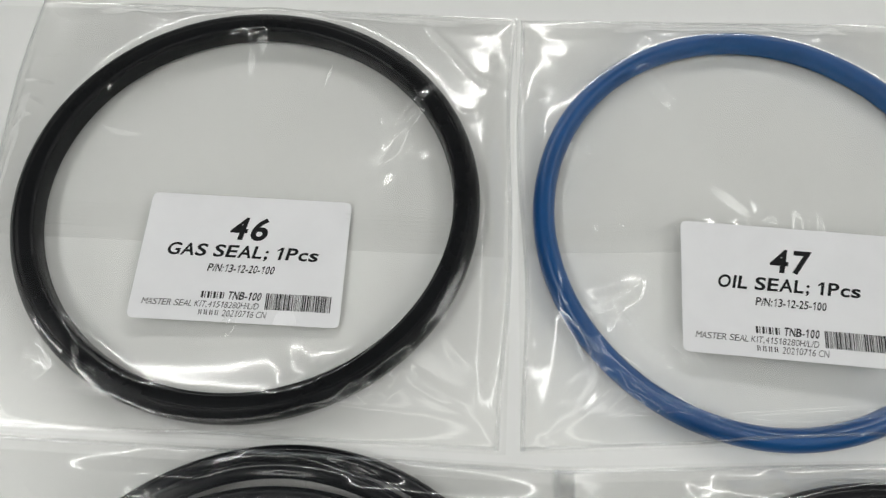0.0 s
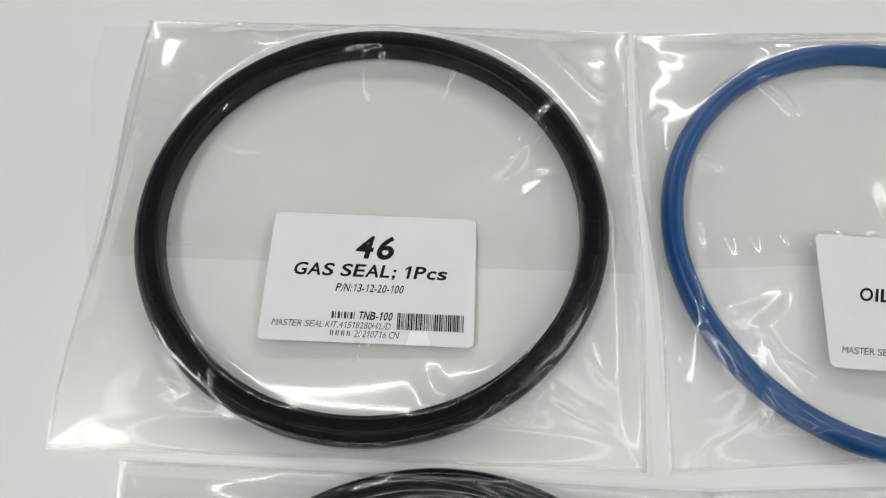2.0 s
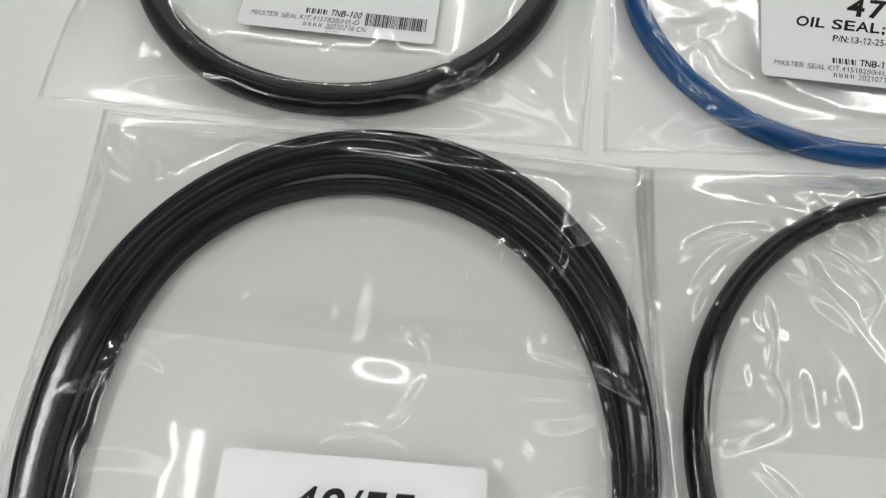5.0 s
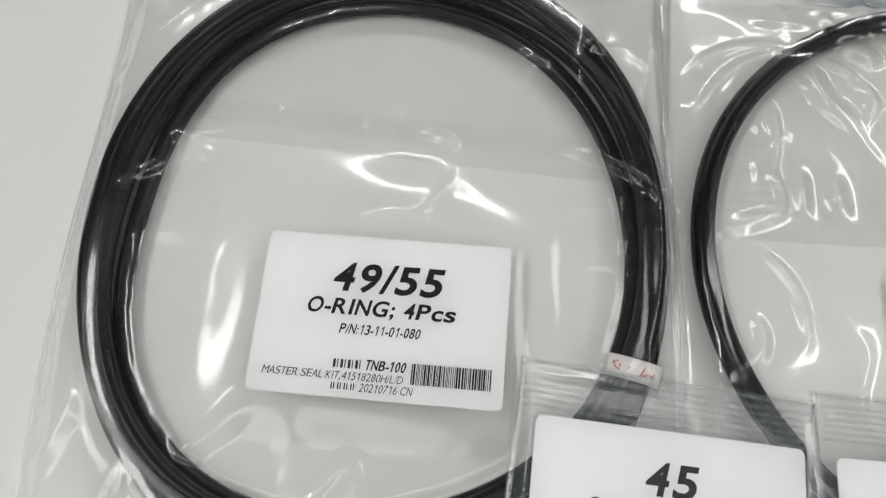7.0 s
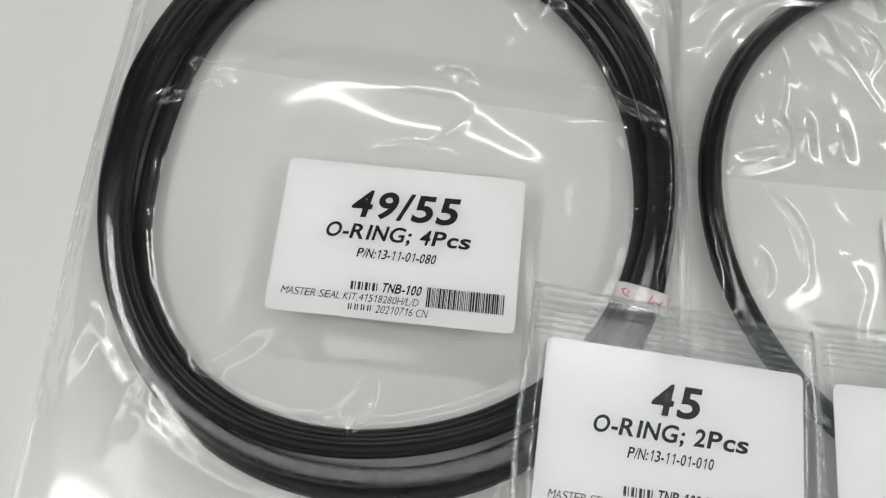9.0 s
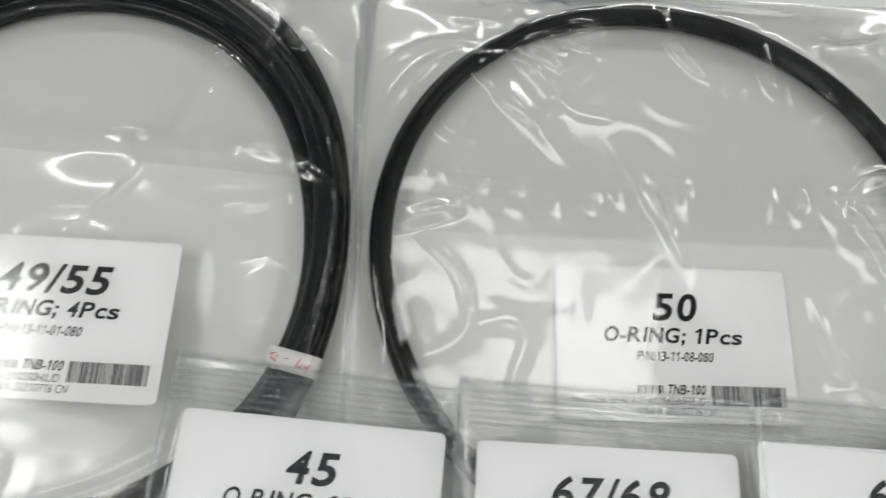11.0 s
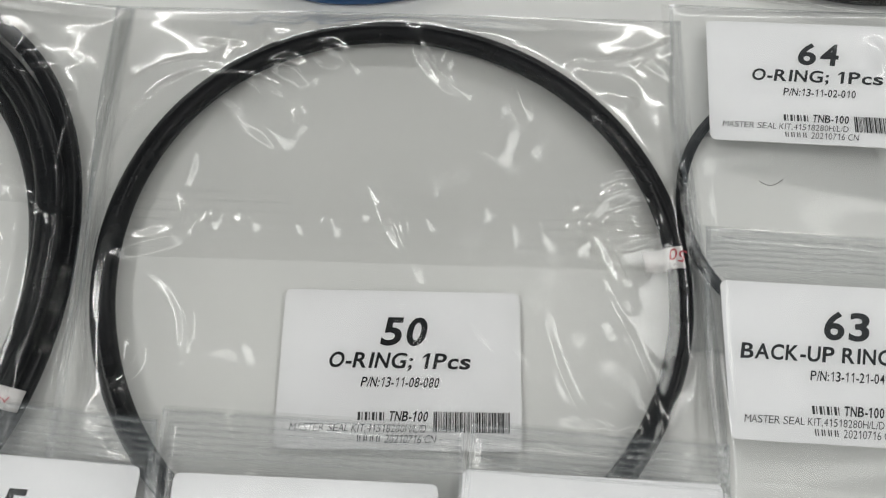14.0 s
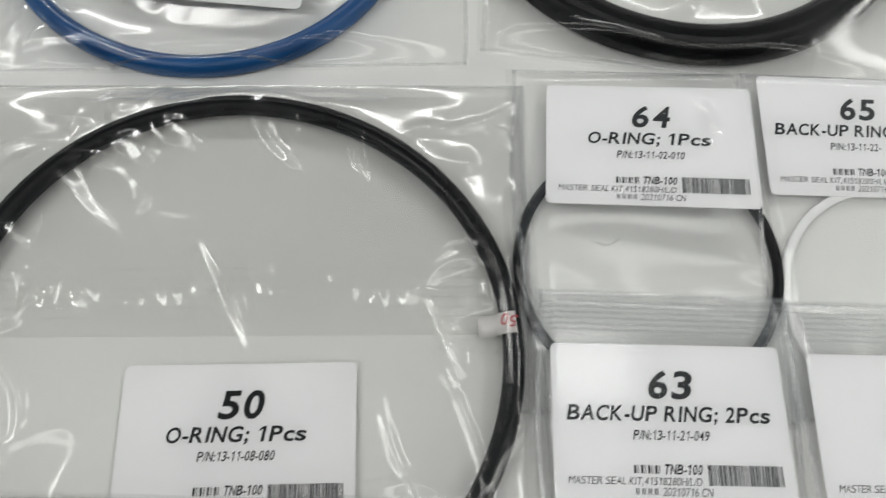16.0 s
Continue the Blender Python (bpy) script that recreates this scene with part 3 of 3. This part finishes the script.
def bag(label_text, corners, rings=(), labels=(), seed=1, base=0.5, zip_v=None, zip_n=6, fold=False, wrinkle=1.0, loft=1.0, nu=150, nv=150, lines=(), mat=FILM):
    """A clear zip bag from its four corners; zip_v: where its zip ribs lie, as a share of its length; fold: its mouth is folded under."""
    ob = tagged(empty("plastic_bag", 0, 0, 0), label_text, "plastic bag", "clear plastic bags")
    me, (x, y, z) = film_mesh("front_film", corners, rings, labels, seed, mat, base, wrinkle, nu, nv, loft, zip_v, lines)
    part("front_film", me, ob, "crinkled clear plastic film")
    c2 = [tuple(np.array(c, float) + np.array(o)) for c, o in zip(corners, ((-0.8, 0.7), (0.6, 0.9), (0.9, -0.8), (-0.7, -0.6)))]
    u, v = np.meshgrid(np.linspace(0, 1, 24), np.linspace(0, 1, 24))
    q = lerp2(c2, u[..., None], v[..., None])
    zz = base - 0.25 + 0.06 * wave(q[..., 0], q[..., 1], seed + 5, 50)
    part("back_film", mesh_of("back_film", np.stack([q[..., 0], q[..., 1], zz], -1).reshape(-1, 3), grid_faces(24, 24), BACK_FILM), ob)
    for col in (1, -2):
        path = np.column_stack([x[:, col], y[:, col], z[:, col] + 0.02])
        part("side_seam", strip_mesh("side_seam", path, 1.3, 0.3, SEAM), ob, "welded clear seam")
    row = np.column_stack([x[1, :], y[1, :], z[1, :] + 0.02])
    part("end_seam", strip_mesh("end_seam", row, 0.9, 0.25, SEAM), ob)
    row = np.column_stack([x[-2, :], y[-2, :], z[-2, :] + 0.02])
    part("end_seam", strip_mesh("end_seam", row, 0.9, 0.25, SEAM), ob)
    if zip_v:
        v0, v1 = zip_v
        if fold:
            u, v = np.meshgrid(np.linspace(0.01, 0.99, 40), np.linspace(0.02, v1 + 0.03, 20))
            q = lerp2(corners, u[..., None], v[..., None])
            zz = base + 0.05 + 0.1 * wave(q[..., 0], q[..., 1], seed + 6, 40)
            part("folded_mouth", mesh_of("folded_mouth", np.stack([q[..., 0], q[..., 1], zz], -1).reshape(-1, 3), grid_faces(40, 20), BACK_FILM), ob)
        us = np.linspace(0.02, 0.98, 60)
        for k in range(zip_n):
            vk = v0 + (v1 - v0) * k / (zip_n - 1)
            q = lerp2(corners, us[:, None], np.full((60, 1), vk))
            if fold:
                zz = np.full(60, base + 0.2)
            else:
                i = min(int(round(vk * (nv - 1))), nv - 1)
                zz = np.interp(us, np.linspace(0, 1, nu), z[i]) + 0.05
            zz = zz + 0.2 * np.sin(us * 61 + 0.2 * k + seed) + 0.15 * np.sin(us * 23 + seed)
            part("zip_rib", strip_mesh("zip_rib", np.column_stack([q, zz]), 0.75, 0.5, FOLD_ZIP if fold else ZIP), ob)
    return ob


# folds of the single bags: from, to, bend
F46 = [(-53, 45, -28, 45, 0.7),
       (-50, 38, -38, 34, -0.3),
       (-51, 31, -37, 23, 1.4),
       (77, 66, 95, 45, 0.4),
       (96, 45, 104, 44, -1.2),
       (82, 36, 69, 15, -0.3),
       (65, -54, 78, -50, -5.4),
       (78, -50, 96, -59, -0.5),
       (-8, -45, -8, -53, -2.0),
       (31, -35, 28, -45, -1.0),
       (68, 35, 71, 24, -2.5)]
F47 = [(120, -16, 123, -32, -0.7),
       (123, -32, 129, -58, 4.3),
       (133, -39, 143, -39, 6.0),
       (143, -39, 152, -44, -0.9),
       (111, 31, 117, 38, 1.2),
       (115, -39, 116, -48, -3.1),
       (121, -63, 122, -68, -2.4),
       (133, -68, 134, -58, -2.9)]
F49 = [(77, -110, 72, -128, -0.5),
       (78, -110, 83, -122, 0.4),
       (46, -159, 71, -158, 3.8),
       (96, -132, 122, -142, 2.1),
       (4, -222, -1, -240, -0.7),
       (5, -223, 3, -234, 0.7),
       (47, -225, 55, -213, 0.0),
       (54, -227, 57, -214, -0.9),
       (-7, -147, 16, -135, 1.9)]
F49b = [(-28, -84, -17, -97, -1.9),
       (-11, -85, -2, -95, -1.5),
       (59, -130, 72, -137, 3.6),
       (72, -137, 58, -158, 2.5),
       (-12, -153, 5, -141, -0.7),
       (86, -105, 88, -117, -3.2),
       (104, -92, 99, -114, -0.5),
       (104, -92, 102, -103, 1.2),
       (102, -101, 111, -100, -1.2)]
F50 = [(157, -98, 176, -102, 2.6),
       (176, -102, 175, -114, 3.6),
       (156, -102, 171, -107, -1.1),
       (178, -84, 191, -89, -3.8),
       (151, -111, 151, -131, 1.7),
       (151, -131, 149, -146, 4.2),
       (129, -105, 154, -93, 4.3),
       (207, -78, 222, -96, -2.5),
       (236, -82, 240, -101, -1.6),
       (167, -79, 169, -87, -1.3),
       (285, -173, 292, -168, 5.6),
       (146, -152, 159, -174, 4.5),
       (146, -170, 146, -181, 2.4),
       (268, -78, 284, -88, 3.0),
       (252, -83, 283, -71, -2.9),
       (262, -150, 276, -186, 2.0),
       (247, -158, 268, -196, -3.0),
       (196, -118, 214, -150, 0.8),
       (256, -128, 268, -152, 1.4),
       (132, -120, 150, -96, 3.0)]
G46 = ("ring", *GAS, 58.4, 69.4, 7.2)
G47 = ("ring", *OIL, 60.5, 67.0, 5.6)
GBIG = ("ring", *BIG, 67.6, 81.0, 7.6)
G50 = ("round", *OR50, 70.2, 76.2, 6.0)
G64 = ("round", 320.4, -119.3, 35.3, 38.3, 3.0)
G65 = ("ring", 392.9, -125.8, 32.4, 35.0, 1.6)
GB = ("bundle", *BC, 0, 0, 0)


def held(key, inside):
    return [(*PLACES[key], inside)]


gas_bag = bag("clear plastic zip bag holding the black gas seal", [(-53.2, 71.8), (109.0, 71.6), (107.0, -70.6), (-53.0, -70.5)], [G46], held("46", False), 3, zip_v=(0.53, 0.58), fold=True, wrinkle=0.6, loft=0.8, nu=220, nv=200, lines=F46)
u, v = np.meshgrid(np.linspace(0, 1, 30), np.linspace(0, 1, 40))
q = lerp2([(-68.5, 69.0), (-51.0, 69.5), (-51.0, -22.0), (-52.5, -21.0)], u[..., None], v[..., None])
q[..., 0] -= (1 - u) * (4.0 * np.sin(np.pi * v) + 0.8 * np.sin(9 * v))
zz = 0.12 + 0.1 * np.abs(wave(q[..., 0], q[..., 1], 8, 22))
part("folded_mouth", mesh_of("folded_mouth", np.stack([q[..., 0], q[..., 1], zz], -1).reshape(-1, 3), grid_faces(30, 40), BACK_FILM), gas_bag)
bag("clear plastic zip bag holding the blue oil seal", [(109.5, 70.8), (268.0, 76.0), (266.5, -57.0), (112.6, -70.4)], [G47], held("47", False), 14, base=0.6, zip_v=(0.525, 0.57), fold=True, wrinkle=0.6, loft=0.8, nu=220, nv=200, lines=F47)
bag("clear plastic zip bag with the large black seal", [(272.0, 120.0), (430.0, 122.0), (428.0, -60.0), (271.0, -52.0)], [GBIG], (), 25, wrinkle=0.8)
bag("crinkled clear zip bag holding four coiled o-rings", [(-31.6, -72.5), (125.2, -74.5), (133.0, -262.0), (-20.5, -262.0)], [GB], held("49", True), 31, zip_v=(0.27, 0.30), fold=True, wrinkle=0.7, loft=1.3, nu=220, nv=240, lines=F49 + F49b, mat=VEILED_FILM)
bag("crinkled clear zip bag holding one black o-ring", [(120.4, -74.5), (284.6, -63.6), (296.0, -236.0), (135.5, -242.0)], [G50], held("50", True), 47, base=0.6, zip_v=(0.335, 0.415), fold=True, wrinkle=1.25, loft=1.5, nu=230, nv=230, lines=F50, mat=GLOSSY_FILM)
bag("small clear bag holding a thin o-ring and label", [(280.2, -58.0), (351.8, -55.6), (357.0, -162.0), (285.0, -162.0)], [G64], held("64", True), 58, base=0.6, wrinkle=0.38, nu=100, nv=120, mat=POUCH_FILM)
bag("small clear bag holding a white ring and label", [(352.6, -54.8), (426.0, -53.0), (430.0, -161.0), (357.6, -161.0)], [G65], held("65", True), 66, base=0.9, wrinkle=0.38, nu=100, nv=120, mat=POUCH_FILM)
bag("small clear zip bag lying across two others", [(287.6, -128.8), (356.2, -128.0), (358.0, -240.0), (289.6, -240.0)], (), held("63", True), 71, base=3.9, zip_v=(0.03, 0.10), wrinkle=0.32, nu=100, nv=120, mat=POUCH_FILM)
bag("small clear zip bag at the end of the row", [(357.2, -128.6), (427.0, -127.5), (428.0, -240.0), (358.8, -240.0)], (), held("xx", True), 79, base=3.2, zip_v=(0.03, 0.10), wrinkle=0.32, nu=90, nv=110, mat=POUCH_FILM)
bag("small clear zip bag lying on the coiled o-rings", [(90.8, -186.4), (158.4, -189.0), (160.0, -290.0), (93.0, -289.0)], (), held("45", True), 83, base=9.2, zip_v=(0.03, 0.105), wrinkle=0.32, nu=100, nv=120, mat=POUCH_FILM)
bag("small clear zip bag lying on the single o-ring", [(158.9, -186.2), (229.3, -185.4), (231.0, -290.0), (161.0, -290.0)], (), held("67", True), 92, base=7.4, zip_v=(0.03, 0.10), wrinkle=0.32, nu=100, nv=120, mat=POUCH_FILM)
bag("small clear zip bag overlapping the o-ring's bag", [(229.7, -184.0), (290.0, -184.4), (292.0, -290.0), (231.5, -290.0)], (), held("66", True), 97, base=7.8, zip_v=(0.03, 0.10), wrinkle=0.32, nu=100, nv=120, mat=POUCH_FILM)

# ---------------------------------------------------------------- tags, dust
def paper_tag(name, verts, text):
    n = len(verts) // 2
    ob = part(name, mesh_of(name, verts, [(i, i + 1, n + i + 1, n + i) for i in range(n - 1)], TAG_PAPER))
    so = ob.modifiers.new("thickness", "SOLIDIFY")
    so.thickness = 0.00012
    return tagged(ob, text, "paper tag", "handwritten tags")


a = math.atan2(-138.6 - OR50[1], 280.5 - OR50[0])
cx, cy = OR50[0] + 73.2 * math.cos(a), OR50[1] + 73.2 * math.sin(a)
rad, tan = np.array((math.cos(a), math.sin(a))), np.array((-math.sin(a), math.cos(a)))
verts = []
for side in (-2.9, 2.9):
    for k in range(-3, 12):
        if k < 0:
            q, z = np.array((cx, cy)) - rad * (3.2 + (-k) * 1.7), BASE + 3.1 - 0.25 * (3 + k)
        else:
            ang = radians(180 - 180 * k / 11)
            q, z = np.array((cx, cy)) + rad * 3.22 * math.cos(ang), BASE + 3.0 + 3.22 * math.sin(ang)
        verts.append((*(q + tan * side), z))
tag = paper_tag("paper_tag", verts, "white paper tag wrapped round the black o-ring")
red = text_mesh("50", 3.2, 4.2, RED_INK, 0.0, 0.1)
mark = part("number_print", red, tag, "red handwritten number")
mark.matrix_basis = pose((cx + 2.0) * MM, (cy + 1.7) * MM, (BASE + 6.42) * MM, 0, 0, 172)

TAG = np.array((118.0, -186.3))
ALONG, ACROSS = np.array((0.985, -0.172)), np.array((0.172, 0.985))


def tag_height(p):
    """Height of the bundle's tag over a place on the table: it lies over the strands and droops at its ends."""
    th0 = math.atan2(TAG[1] - BC[1], TAG[0] - BC[0]) % (2 * np.pi)
    top_z = max(float(np.interp(th0, TH, h)) for h in heights) + RHO + 0.3
    e = float(np.dot(np.array(p) - TAG, ALONG)) / 6.8
    return BASE + top_z - 0.5 * e * e - 1.6 * e ** 6


verts = []
for side in (-2.6, 2.6):
    for k in range(15):
        q = TAG + ALONG * (-6.8 + 13.6 * k / 14) + ACROSS * side
        verts.append((*q, tag_height(q)))
tag2 = paper_tag("paper_tag", verts, "white paper tag round the coiled o-rings, red scribbles")
for dx, dy, w, r in ((-4.6, 0.9, 1.9, 25), (-4.9, 0.2, 1.2, -70), (-4.1, -0.6, 1.5, -20), (-3.6, 0.2, 1.0, 80), (-1.2, 0.3, 0.8, 10), (1.7, -0.1, 2.4, 70), (2.3, -0.9, 1.1, -15), (2.7, -0.4, 0.9, 60), (3.8, -0.6, 1.4, -40), (4.3, -0.2, 1.5, 65)):
    o = part("scribble", bars_mesh("scribble", [(-w / 2, -0.13, w / 2, 0.13)], RED_INK), tag2)
    q = TAG + ALONG * dx + ACROSS * dy
    o.matrix_basis = pose(q[0] * MM, q[1] * MM, (tag_height(q) + 0.12) * MM, 0, 0, r - 10)

hair = [(306.0 + 6.8 * t, -112.4 + 1.3 * t - 1.6 * math.sin(math.pi * t), 0.12) for t in np.linspace(0, 1, 16)]
tagged(part("hair", strip_mesh("hair", hair, 0.2, 0.08, DIRT)), "short dark fibre lying on the white table", "fibre")
dust_r = random.Random(4)
spots = []
for _ in range(60):
    x, y, s = dust_r.uniform(-120, 420), dust_r.uniform(-250, 110), dust_r.uniform(0.06, 0.2)
    spots.append((x, y, s))
verts, faces = [], []
for x, y, s in spots:
    k = len(verts)
    verts += [(x - s, y, 0.02), (x, y - s * 0.7, 0.02), (x + s, y, 0.02), (x, y + s * 0.8, 0.02), (x, y, 0.02 + s)]
    faces += [(k, k + 1, k + 4), (k + 1, k + 2, k + 4), (k + 2, k + 3, k + 4), (k + 3, k, k + 4)]
tagged(part("dust", mesh_of("dust", verts, faces, DIRT, False)), "tiny dark dust specks on the white table", "dust", kind="stuff")
